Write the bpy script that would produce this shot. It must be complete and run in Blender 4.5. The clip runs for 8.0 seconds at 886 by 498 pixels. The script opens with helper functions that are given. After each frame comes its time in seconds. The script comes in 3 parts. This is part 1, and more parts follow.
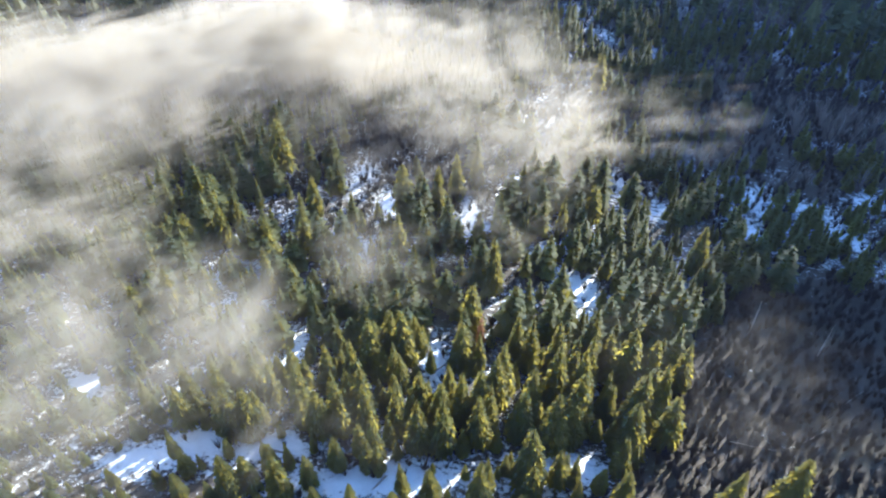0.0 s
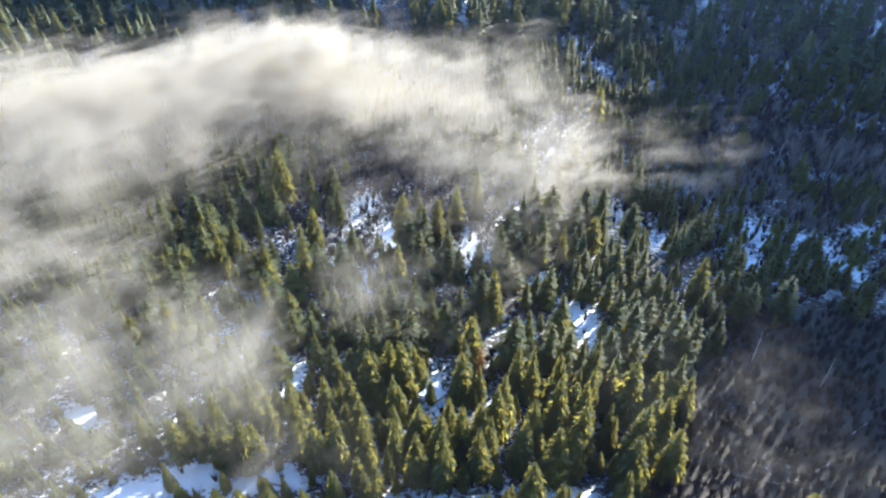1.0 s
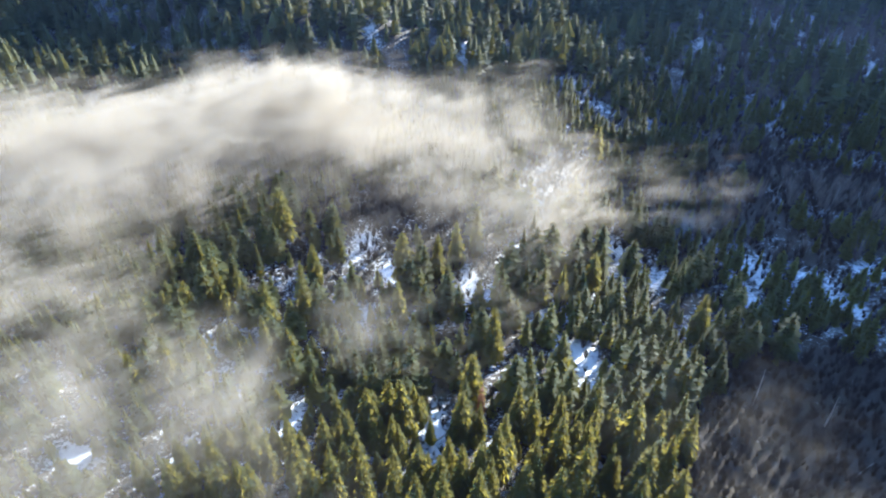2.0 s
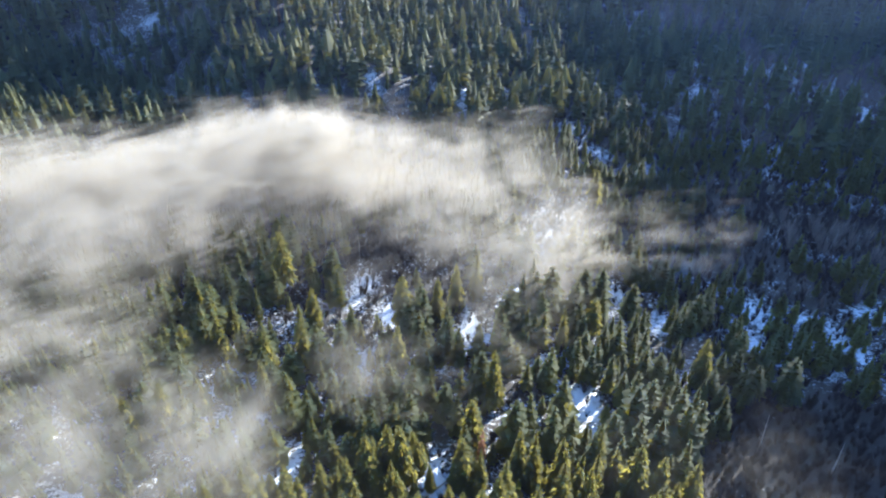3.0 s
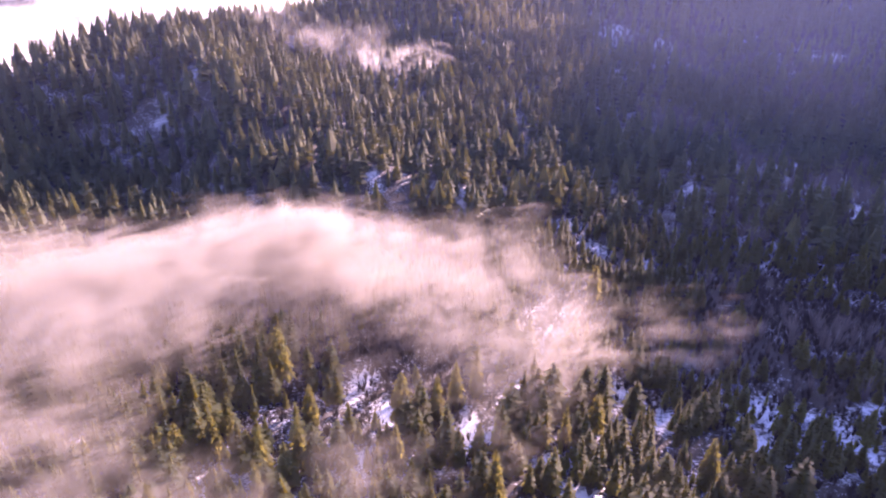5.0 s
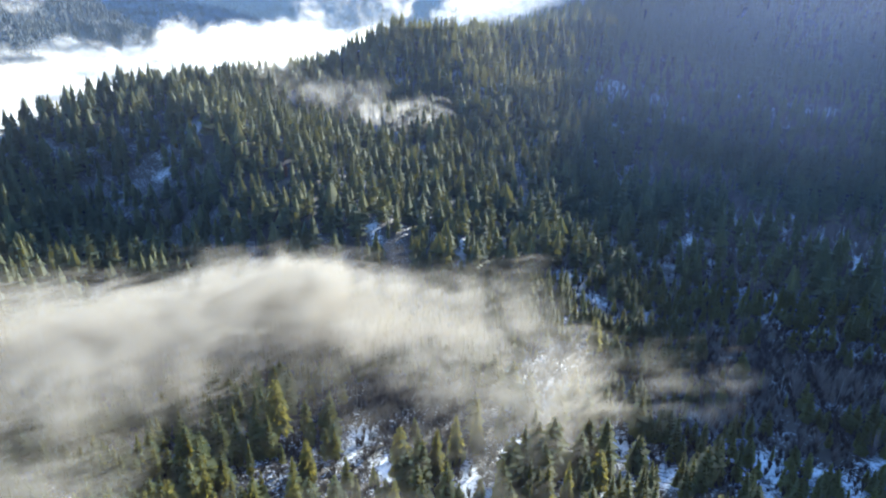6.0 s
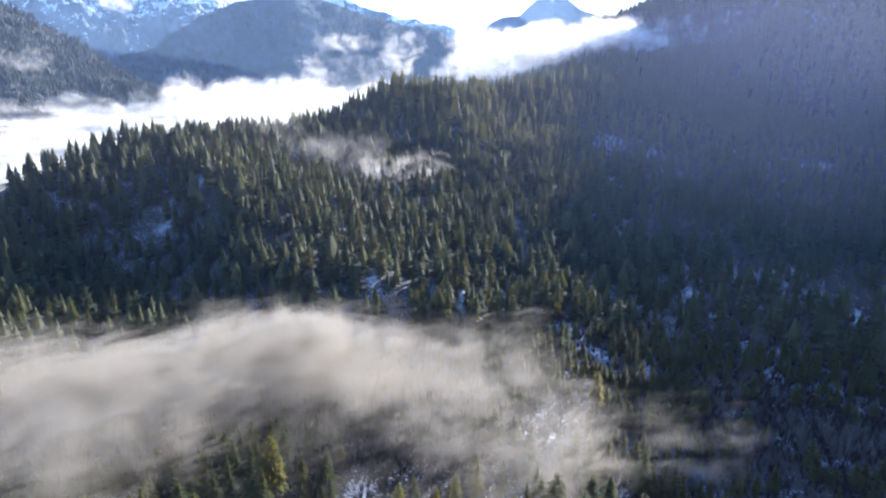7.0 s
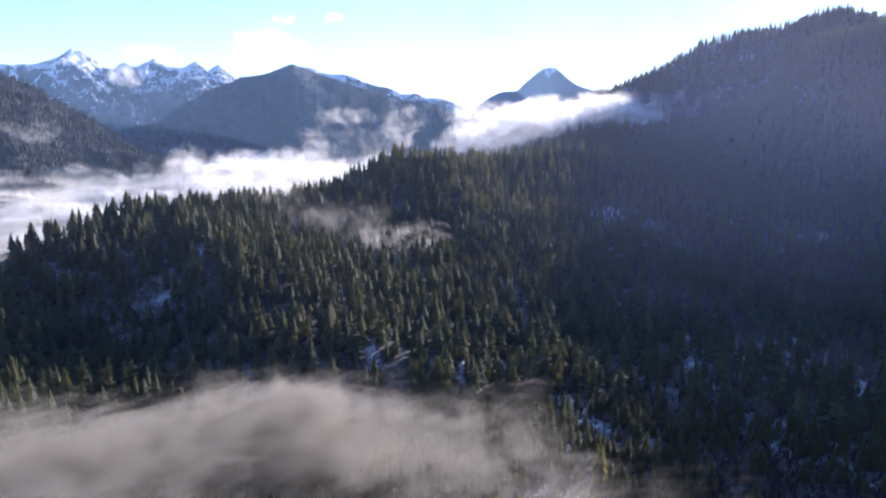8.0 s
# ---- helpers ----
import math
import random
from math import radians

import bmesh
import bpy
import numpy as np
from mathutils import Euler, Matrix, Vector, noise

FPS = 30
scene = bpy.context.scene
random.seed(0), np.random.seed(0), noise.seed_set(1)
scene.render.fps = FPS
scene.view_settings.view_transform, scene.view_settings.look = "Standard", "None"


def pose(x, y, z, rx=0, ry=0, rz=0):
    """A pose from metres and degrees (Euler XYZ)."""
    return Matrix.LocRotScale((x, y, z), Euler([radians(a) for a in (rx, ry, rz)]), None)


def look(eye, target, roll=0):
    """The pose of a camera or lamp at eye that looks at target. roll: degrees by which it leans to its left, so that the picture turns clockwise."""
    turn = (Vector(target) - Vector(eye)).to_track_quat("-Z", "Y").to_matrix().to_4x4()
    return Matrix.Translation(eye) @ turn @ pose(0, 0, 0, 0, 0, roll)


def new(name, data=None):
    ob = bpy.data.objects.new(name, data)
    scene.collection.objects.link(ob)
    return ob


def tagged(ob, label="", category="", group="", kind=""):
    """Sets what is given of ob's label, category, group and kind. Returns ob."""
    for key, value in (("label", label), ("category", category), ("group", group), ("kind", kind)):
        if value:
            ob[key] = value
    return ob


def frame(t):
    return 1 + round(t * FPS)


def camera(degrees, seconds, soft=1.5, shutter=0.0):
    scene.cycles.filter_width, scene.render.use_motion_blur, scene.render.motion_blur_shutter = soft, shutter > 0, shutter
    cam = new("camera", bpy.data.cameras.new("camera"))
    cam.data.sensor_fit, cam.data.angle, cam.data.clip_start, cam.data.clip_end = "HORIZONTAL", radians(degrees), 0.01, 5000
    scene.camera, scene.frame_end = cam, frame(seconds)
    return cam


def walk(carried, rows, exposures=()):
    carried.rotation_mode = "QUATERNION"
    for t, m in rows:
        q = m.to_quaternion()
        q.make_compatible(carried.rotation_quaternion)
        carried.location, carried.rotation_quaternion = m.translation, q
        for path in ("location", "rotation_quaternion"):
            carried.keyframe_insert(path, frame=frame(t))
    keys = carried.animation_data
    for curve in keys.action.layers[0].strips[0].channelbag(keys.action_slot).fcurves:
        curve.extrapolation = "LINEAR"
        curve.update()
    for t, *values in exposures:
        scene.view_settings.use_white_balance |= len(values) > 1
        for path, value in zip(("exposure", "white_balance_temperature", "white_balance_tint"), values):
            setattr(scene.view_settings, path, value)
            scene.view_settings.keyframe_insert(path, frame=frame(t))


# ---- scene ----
# ---- camera: hovers in one spot and tilts up ----
EYE_Z = 240.0
TILT0 = -42.0
cam = camera(64.48, 8.0, soft=2.2)
TURN = [
    (0.0, 0.0, 0.0, 0.0), (0.5, 1.25, -0.01, 0.0), (1.0, 2.48, -0.01, 0.0), (1.5, 3.88, -0.01, 0.0),
    (3.0, 9.09, -0.02, -0.03), (3.5, 10.86, -0.02, -0.03), (4.0, 12.82, -0.03, -0.04), (4.5, 14.82, -0.03, -0.06),
    (6.0, 21.06, -0.06, -0.07), (6.5, 23.19, -0.08, -0.09), (7.0, 25.38, -0.08, -0.09), (7.5, 28.11, -0.10, -0.09),
    (8.0, 31.06, -0.12, -0.11),
]
walk(cam, [(t, pose(0, 0, EYE_Z, 90 + TILT0 + p, r, w)) for t, p, w, r in TURN],
     exposures=[(0.0, 2.57, 5300, 9), (1.5, 2.48, 5300, 9), (3.0, 2.40, 5150, 10), (3.5, 2.42, 5150, 12), (4.0, 2.52, 5500, 28), (4.4, 2.7, 6500, 92), (4.8, 2.6, 6400, 84),
                (5.6, 2.3, 5600, 16), (6.0, 2.2, 5200, 6), (6.5, 2.03, 5150, 13), (7.0, 1.85, 5200, 16), (7.5, 1.62, 5450, 26), (8.0, 1.05, 5250, 24)])

scene.cycles.transparent_max_bounces = 40  # many thin sheets of fog

# ---- sky and sun: low winter sun ahead and to the right ----
SUN_AZ, SUN_EL = 38.0, 15.6
world = bpy.data.worlds.new("sky")
scene.world = world
world.use_nodes = True
nt = world.node_tree
sky = nt.nodes.new("ShaderNodeTexSky")
sky.sky_type = "NISHITA"
sky.sun_disc = False
sky.sun_elevation, sky.sun_rotation = radians(SUN_EL), radians(SUN_AZ)
sky.altitude, sky.air_density, sky.dust_density, sky.ozone_density = 1800, 0.95, 0.2, 1.3
nt.links.new(sky.outputs[0], nt.nodes["Background"].inputs[0])
nt.nodes["Background"].inputs[1].default_value = 0.13
SUN_WAY = Vector((math.sin(radians(SUN_AZ)) * math.cos(radians(SUN_EL)), math.cos(radians(SUN_AZ)) * math.cos(radians(SUN_EL)), math.sin(radians(SUN_EL))))
sun = new("sun", bpy.data.lights.new("sun", "SUN"))
sun.data.energy, sun.data.angle, sun.data.color = 5.5, radians(0.6), (1.0, 0.86, 0.64)
sun.matrix_world = look(SUN_WAY * 3000, (0, 0, 0))
# ---- materials ----
class Nodes:
    """A node material, written as nested calls."""

    def __init__(self, name):
        self.mat = bpy.data.materials.new(name)
        self.mat.use_nodes = True
        self.t = self.mat.node_tree
        self.t.nodes.clear()
        self.out = self.t.nodes.new("ShaderNodeOutputMaterial")

    def put(self, socket, value):
        if isinstance(value, bpy.types.NodeSocket):
            self.t.links.new(value, socket)
        elif value is not None:
            socket.default_value = value

    def node(self, kind, out=0, props=None, **ins):
        n = self.t.nodes.new("ShaderNode" + kind)
        for k, v in (props or {}).items():
            setattr(n, k, v)
        for k, v in ins.items():
            self.put(n.inputs[int(k[1:]) if k[0] == "i" and k[1:].isdigit() else k.replace("_", " ")], v)
        return n.outputs[out]

    def noise(self, scale, detail=4, rough=0.55, vec=None, distort=0.0, lac=2.0):
        return self.node("TexNoise", 0, Vector=vec, Scale=scale, Detail=detail, Roughness=rough, Distortion=distort, Lacunarity=lac)

    def place(self, sx=1, sy=1, sz=1, turn=0.0):
        p = self.node("NewGeometry", 0)
        return self.node("Mapping", 0, Vector=p, Rotation=(0, 0, turn), Scale=(sx, sy, sz))

    def math(self, op, a, b=0.0, c=0.0, clamp=False):
        return self.node("Math", 0, {"operation": op, "use_clamp": clamp}, i0=a, i1=b, i2=c)

    def span(self, v, a, b, lo=0.0, hi=1.0):
        return self.node("MapRange", 0, {"interpolation_type": "SMOOTHSTEP"}, Value=v, i1=a, i2=b, i3=lo, i4=hi)

    def mix(self, f, a, b):
        n = self.t.nodes.new("ShaderNodeMix")
        n.data_type = "RGBA"
        for i, v in ((0, f), (6, a), (7, b)):
            self.put(n.inputs[i], (*v, 1) if isinstance(v, tuple) and len(v) == 3 else v)
        return n.outputs[2]

    def attr(self, name):
        return self.node("Attribute", 2, {"attribute_name": name})

    def bump(self, height, strength=0.5, distance=0.1):
        return self.node("Bump", 0, Height=height, Strength=strength, Distance=distance)

    def shader(self, s):
        self.t.links.new(s, self.out.inputs[0])
        return self.mat


def ground_material():
    """Forest floor of dark needles and grass, with snow lying in the clearings."""
    m = Nodes("forest_floor")
    p = m.place()
    litter = m.mix(m.noise(0.35, 6, 0.65, p), (0.018, 0.015, 0.014), (0.052, 0.043, 0.036))
    litter = m.mix(m.span(m.noise(0.05, 4, 0.6, p), 0.45, 0.7), litter, (0.045, 0.040, 0.026))
    fine = m.noise(0.75, 7, 0.75, p)
    broad = m.noise(0.06, 5, 0.6, p)
    cover = m.math("ADD", m.attr("snow"), m.math("ADD", m.math("MULTIPLY", m.math("SUBTRACT", fine, 0.5), 2.2), m.math("MULTIPLY", m.math("SUBTRACT", broad, 0.5), 0.9)))
    cover = m.span(cover, 0.40, 0.66)
    snow = m.mix(m.noise(0.9, 4, 0.6, p), (0.45, 0.49, 0.55), (0.62, 0.65, 0.70))
    col = m.mix(cover, litter, snow)
    nor = m.bump(m.math("ADD", m.noise(1.4, 5, 0.7, p), m.math("MULTIPLY", cover, 0.6)), 0.8, 0.35)
    return m.shader(m.node("BsdfPrincipled", 0, Base_Color=col, Roughness=m.span(cover, 0, 1, 0.95, 0.6), Normal=nor))


def needle_material(name, dark, light, random_by, thin, shine):
    """Needles that let low sunlight through."""
    m = Nodes(name)
    r = m.node("ObjectInfo", 5) if random_by == "object" else m.attr("tint")
    p = m.place()
    col = m.mix(r, dark, light)
    col = m.mix(m.span(m.noise(0.9, 4, 0.7, p), 0.35, 0.7), col, m.mix(0.35, col, (0.012, 0.02, 0.008)))
    col = m.mix(m.span(m.noise(2.2, 3, 0.6, p), 0.62, 0.8, 0, 0.35), col, (0.13, 0.10, 0.035))
    body = m.node("BsdfPrincipled", 0, Base_Color=col, Roughness=0.75)
    glow = m.node("BsdfTranslucent", 0, Color=m.mix(0.6, col, shine))
    return m.shader(m.node("MixShader", 0, i0=thin, i1=body, i2=glow))


def bark_material(name, a, b):
    m = Nodes(name)
    p = m.place(1, 1, 0.25)
    n = m.noise(5, 5, 0.7, p)
    return m.shader(m.node("BsdfPrincipled", 0, Base_Color=m.mix(n, a, b), Roughness=0.9, Normal=m.bump(n, 0.7, 0.05)))


def fog_material(name, scale, streak, low, high, through_share, gain=4.0, tone=(0.345, 0.335, 0.318)):
    """Drifting droplets: thin white stuff that scatters light and lets the rest through. streak: share of long streaks drawn out by the wind."""
    m = Nodes(name)
    p = m.place(1, 0.62, 1.0, radians(20))
    billow = m.noise(scale, 8, 0.60, p, 1.2)
    drawn = m.noise(scale * 2.6, 5, 0.6, m.node("Mapping", 0, Vector=m.place(1, 1, 1, radians(36)), Scale=(1.0, 0.2, 1.6)), 0.35)
    n = m.math("ADD", m.math("MULTIPLY", billow, 1 - streak), m.math("MULTIPLY", drawn, streak))
    v = m.math("ADD", m.attr("thick"), m.math("MULTIPLY", m.math("SUBTRACT", n, 0.5), gain))
    a = m.math("MULTIPLY", m.math("MULTIPLY", m.span(v, low, high), m.span(m.attr("thick"), 0.0, 0.25)), m.attr("share"), 0.0, True)
    # normals tilted towards the low sun so that level sheets look lit
    lean = m.node("Bump", 0, Height=n, Strength=0.8, Distance=0.35 / scale, Normal=m.node("CombineXYZ", 0, X=0.20, Y=0.55, Z=0.81))
    face = m.node("BsdfDiffuse", 0, Color=(*tone, 1), Normal=lean)
    back = m.node("BsdfTranslucent", 0, Color=(*tone, 1))
    lit = m.node("MixShader", 0, i0=through_share, i1=face, i2=back)
    return m.shader(m.node("MixShader", 0, i0=a, i1=m.node("BsdfTransparent", 0), i2=lit))


def veil_tint_material(name, tone):
    """Faint tinted sheet that lays a painted veil over what lies behind it."""
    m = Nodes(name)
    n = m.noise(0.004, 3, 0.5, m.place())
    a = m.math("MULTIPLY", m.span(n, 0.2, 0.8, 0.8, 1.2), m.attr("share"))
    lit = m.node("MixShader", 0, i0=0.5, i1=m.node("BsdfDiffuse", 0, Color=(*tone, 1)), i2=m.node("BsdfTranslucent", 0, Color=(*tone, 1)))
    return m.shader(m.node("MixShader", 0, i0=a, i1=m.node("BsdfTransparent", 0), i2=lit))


def mountain_material(name, forest_a, forest_b, rock, snow_from, snow_to, snow_gain, grain=0.012, steep=0.0):
    """Far wooded flanks, rock and snow that lies more thickly higher up."""
    m = Nodes(name)
    p = m.place()
    z = m.node("SeparateXYZ", 2, Vector=m.node("NewGeometry", 0))
    trees = m.noise(0.055, 5, 0.8, m.place(1, 1, 0.4))
    col = m.mix(m.span(trees, 0.35, 0.65), forest_a, forest_b)
    col = m.mix(m.span(m.noise(0.008, 6, 0.65, p), 0.5, 0.66), col, rock)
    broken = m.math("ADD", m.math("MULTIPLY", m.math("SUBTRACT", m.noise(grain, 7, 0.72, m.place(1, 1, 0.35)), 0.5), 1.8), m.math("MULTIPLY", m.math("SUBTRACT", trees, 0.5), 0.9))
    cover = m.math("ADD", m.span(z, snow_from, snow_to), m.math("MULTIPLY", broken, snow_gain))
    up = m.node("SeparateXYZ", 2, Vector=m.node("NewGeometry", 1))
    cover = m.math("ADD", cover, m.math("MULTIPLY", m.math("SUBTRACT", up, 0.80), steep))
    cover = m.span(cover, 0.45, 0.65)
    col = m.mix(cover, col, (0.80, 0.83, 0.88))
    nor = m.bump(trees, 0.8, 9.0)
    return m.shader(m.node("BsdfPrincipled", 0, Base_Color=col, Roughness=0.85, Normal=nor))


FLOOR = ground_material()
NEEDLE = needle_material("needles", (0.014, 0.034, 0.015), (0.058, 0.074, 0.022), "object", 0.55, (0.82, 0.70, 0.11))
NEEDLE_MID = needle_material("needles_of_the_near_wood", (0.015, 0.035, 0.016), (0.062, 0.078, 0.025), "tint", 0.55, (0.82, 0.72, 0.13))
# paler, greyer needles for distant woods: haze is put into their colour
NEEDLE_HAZED = needle_material("hazed_needles", (0.026, 0.046, 0.026), (0.086, 0.098, 0.048), "tint", 0.50, (0.68, 0.63, 0.26))
# darkened, dull needles: shade on the far flanks is put into their colour
NEEDLE_SHADED = needle_material("shaded_needles", (0.012, 0.020, 0.020), (0.028, 0.036, 0.030), "tint", 0.1, (0.25, 0.25, 0.14))
BARK = bark_material("bark", (0.05, 0.035, 0.025), (0.16, 0.12, 0.09))
TWIG = bark_material("bare_twigs", (0.014, 0.012, 0.014), (0.046, 0.038, 0.041))
RUST = needle_material("dead_needles", (0.16, 0.07, 0.03), (0.24, 0.11, 0.05), "object", 0.4, (0.5, 0.25, 0.08))
GREY_TWIG = bark_material("grey_twigs", (0.085, 0.070, 0.062), (0.20, 0.168, 0.15))
DEADWOOD = bark_material("weathered_wood", (0.12, 0.10, 0.09), (0.38, 0.35, 0.32))
# ---- lie of the land ----
def smooth(a, b, v):
    v = np.clip((v - a) / (b - a), 0, 1)
    return v * v * (3 - 2 * v)


def value_noise(x, y, seed=0):
    """Smooth noise from 0 to 1 on a unit lattice."""
    xi, yi = np.floor(x), np.floor(y)
    fx, fy = x - xi, y - yi
    fx, fy = fx * fx * (3 - 2 * fx), fy * fy * (3 - 2 * fy)

    def h(i, j):
        v = np.sin(i * 127.1 + j * 311.7 + seed * 74.7) * 43758.5453
        return v - np.floor(v)
    a, b, c, d = h(xi, yi), h(xi + 1, yi), h(xi, yi + 1), h(xi + 1, yi + 1)
    return (a * (1 - fx) + b * fx) * (1 - fy) + (c * (1 - fx) + d * fx) * fy


def fbm(x, y, scale, octaves=4, seed=0, ridged=False):
    """Layered noise, about -1 to 1 (ridged: 0 to 1 with sharp tops)."""
    total, amp, norm = 0.0, 1.0, 0.0
    for k in range(octaves):
        n = value_noise(x / scale + 17.3 * k, y / scale - 9.1 * k, seed + k) * 2 - 1
        total, norm = total + amp * ((1 - np.abs(n)) if ridged else n), norm + amp
        amp, scale = amp * 0.5, scale * 0.5
    return total / norm


def crest(x, y, line):
    """Distance to a crest line, its height there, and how far the point lies on its far side (0 near, 1 far)."""
    best, z, far = np.full(np.shape(x), 1e9), np.zeros(np.shape(x)), np.zeros(np.shape(x))
    for (ax, ay, az), (bx, by, bz) in zip(line, line[1:]):
        k = np.clip(((x - ax) * (bx - ax) + (y - ay) * (by - ay)) / ((bx - ax) ** 2 + (by - ay) ** 2), 0, 1)
        cx, cy = ax + k * (bx - ax), ay + k * (by - ay)
        d = np.hypot(x - cx, y - cy)
        s = ((x - cx) * cx + (y - cy) * cy) / np.hypot(cx, cy)
        hit = d < best
        best, z = np.where(hit, d, best), np.where(hit, az + k * (bz - az), z)
        far = np.where(hit, 0.5 + 0.5 * s / np.maximum(d, 1e-6), far)
    return best, z, far


LEFT_CREST = [(-640, 470, 30), (-384, 597, 70), (-354, 677, 128), (-281, 848, 122), (-179, 988, 118), (-59, 1146, 164), (15, 1196, 122), (120, 1290, 126)]
RIGHT_CREST = [(60, 1270, 118), (237, 1378, 160), (430, 1800, 215), (550, 2400, 296), (700, 2372, 368), (863, 2346, 462), (1010, 2280, 486), (1110, 2235, 512), (1165, 2210, 534), (1215, 2190, 528), (1290, 2150, 500), (1400, 2080, 480)]
# ridge mostly right of view, added so its shadow covers the valley's right side
SHADE_CREST = [(960, 1840, 385), (900, 1700, 395), (850, 1500, 392), (935, 1425, 415), (1034, 1322, 530), (1104, 1132, 546), (1224, 682, 512)]
SPUR_CREST = [(15, 1146, 130), (79, 817, 36), (122, 674, 24)]


def rib(x, y):
    """A rounded rib down the hillside with a hollow beside it."""
    u = x + 115 + (y - 439) * 0.47
    along = smooth(425, 500, y) * smooth(780, 680, y)
    return along * (27 * smooth(-45, 5, u) * smooth(230, 30, u) - 17 * np.exp(-((u + 105) / 65) ** 2))


def lie(x, y):
    """Height of the land without its small unevenness."""
    h = np.where(y > 0, y, y * 0.55)
    base = 130 - 125 * (1 - np.exp(-np.clip(h, -260, 1e9) / 300))
    base = base + 0.00002 * np.minimum(x, 0) ** 2 * smooth(500, 0, y)
    parts = []
    for line, near, back, r in ((LEFT_CREST, 260, 170, 35), (RIGHT_CREST, 600, 350, 60), (SHADE_CREST, 240, 300, 60), (SPUR_CREST, 70, 90, 25)):
        d, z, far = crest(x, y, line)
        reach = near + (back - near) * smooth(0.2, 0.8, far)
        parts.append(np.maximum(z - base, 0) * np.exp(-(np.sqrt(d * d + r * r) - r) / reach))
    hills = (sum(p ** 4 for p in parts) + 1e-9) ** 0.25
    return base + hills + rib(x, y)


def swell(x, y):
    """Broad unevenness of the land."""
    return fbm(x, y, 190, 4, 3) * 9 * smooth(100, 600, np.hypot(x, y))


def land(x, y):
    """Height of the ground."""
    return lie(x, y) + swell(x, y) + fbm(x, y, 45, 4, 8) * 2.6
# ---- helpers for meshes ----
def mesh_of(name, verts, faces, mat, smooth_faces=False, attrs=None):
    """A mesh from numpy arrays: verts (n, 3) and faces (m, k), with float attributes on the points."""
    me = bpy.data.meshes.new(name)
    verts, faces = np.asarray(verts, np.float32), np.asarray(faces, np.int32)
    n, (m, k) = len(verts), faces.shape
    me.vertices.add(n)
    me.vertices.foreach_set("co", verts.ravel())
    me.loops.add(m * k)
    me.loops.foreach_set("vertex_index", faces.ravel())
    me.polygons.add(m)
    me.polygons.foreach_set("loop_start", np.arange(0, m * k, k, dtype=np.int32))
    me.polygons.foreach_set("loop_total", np.full(m, k, np.int32))
    me.polygons.foreach_set("use_smooth", np.full(m, smooth_faces))
    me.update(calc_edges=True)
    me.materials.append(mat)
    for key, vals in (attrs or {}).items():
        a = me.attributes.new(key, "FLOAT", "POINT")
        a.data.foreach_set("value", np.asarray(vals, np.float32).ravel())
    return me


def grid_faces(nu, nv, closed=False):
    """Quads of a grid of nu rows by nv columns."""
    i, j = np.meshgrid(np.arange(nu - 1), np.arange(nv if closed else nv - 1), indexing="ij")
    j2 = (j + 1) % nv
    return np.stack([i * nv + j, i * nv + j2, (i + 1) * nv + j2, (i + 1) * nv + j], -1).reshape(-1, 4)


def blobs(x, y, spots):
    """Sum of soft round spots (x, y, radius across, radius along, weight)."""
    total = np.zeros(np.shape(x))
    for cx, cy, rx, ry, w in spots:
        total = total + w * np.exp(-((x - cx) / rx) ** 2 - ((y - cy) / ry) ** 2)
    return total


# open places with snow: x, y, half width, half depth, weight
MEADOWS = [(-31, 233, 5, 14, .6), (-73, 161, 6, 5, .9), (-90, 109, 8, 6, .85), (-66, 84, 9, 5, .85), (-54, 89, 8, 4, .85), (-37, 87, 9, 4, .85),
           (-14, 77, 16, 4, 1), (24, 81, 9, 4, 1), (-41, 120, 4, 8, .9), (47, 128, 4, 12, .8), (-2, 118, 3, 9, .9), (41, 153, 5, 7, .9),
           (9, 198, 4, 17, .6), (16, 184, 4, 12, .5), (33, 172, 6, 6, .7), (28, 216, 5, 15, .5), (-20, 210, 5, 12, .5)]
GLADES = [(46, 278, 14, 30, 1), (88, 402, 9, 30, .75), (98, 370, 8, 20, .6), (116, 356, 10, 14, .8), (68, 226, 7, 15, .9), (80, 203, 9, 11, .95), (104, 231, 8, 9, .7),
          (106, 187, 6, 14, .95), (118, 204, 5, 12, .85), (137, 204, 8, 9, .9), (142, 183, 4, 15, .9), (160, 209, 9, 7, .85), (112, 204, 46, 26, .24), (70, 330, 30, 50, .25), (77, 89, 5, 5, .8), (58, 75, 6, 4, .8)]
HILL_GLADES = [(-249, 609, 10, 10, .8), (-227, 649, 9, 8, .7), (-95, 551, 9, 12, .4), (-115, 558, 9, 9, .35), (72, 540, 12, 10, .5), (-49, 479, 5, 14, .8),
               (-18, 528, 5, 14, .7), (14, 463, 5, 22, .8), (245, 1009, 14, 40, .8), (194, 595, 8, 40, .7), (355, 811, 10, 24, .8), (188, 489, 5, 22, .8), (80, 425, 8, 22, .7)]


EAST_GLADES = [(871, 1894, 40, 30, .1), (736, 1443, 30, 24, .6), (800, 1960, 34, 30, .1), (467, 1738, 16, 40, .9), (426, 1329, 14, 26, .8), (398, 1019, 10, 22, .8), (492, 902, 12, 12, .8),
               (289, 454, 7, 12, .7), (207, 841, 8, 26, .8), (930, 1800, 24, 50, .1)]


def thin_wood(x, y):
    """Where the firs stand far apart, with saplings between."""
    return np.clip(blobs(x, y, [(-30, 215, 62, 48, 1.0), (20, 228, 40, 45, 1.0), (-75, 190, 40, 35, .7)]), 0, 1)


def grey_wood(x, y):
    """Patches of leafless trees on the mountainside."""
    return smooth(0.0, 0.45, fbm(x, y, 110, 3, 57) + 0.12) * smooth(60, 140, x - 0.12 * y) * smooth(190, 260, y)


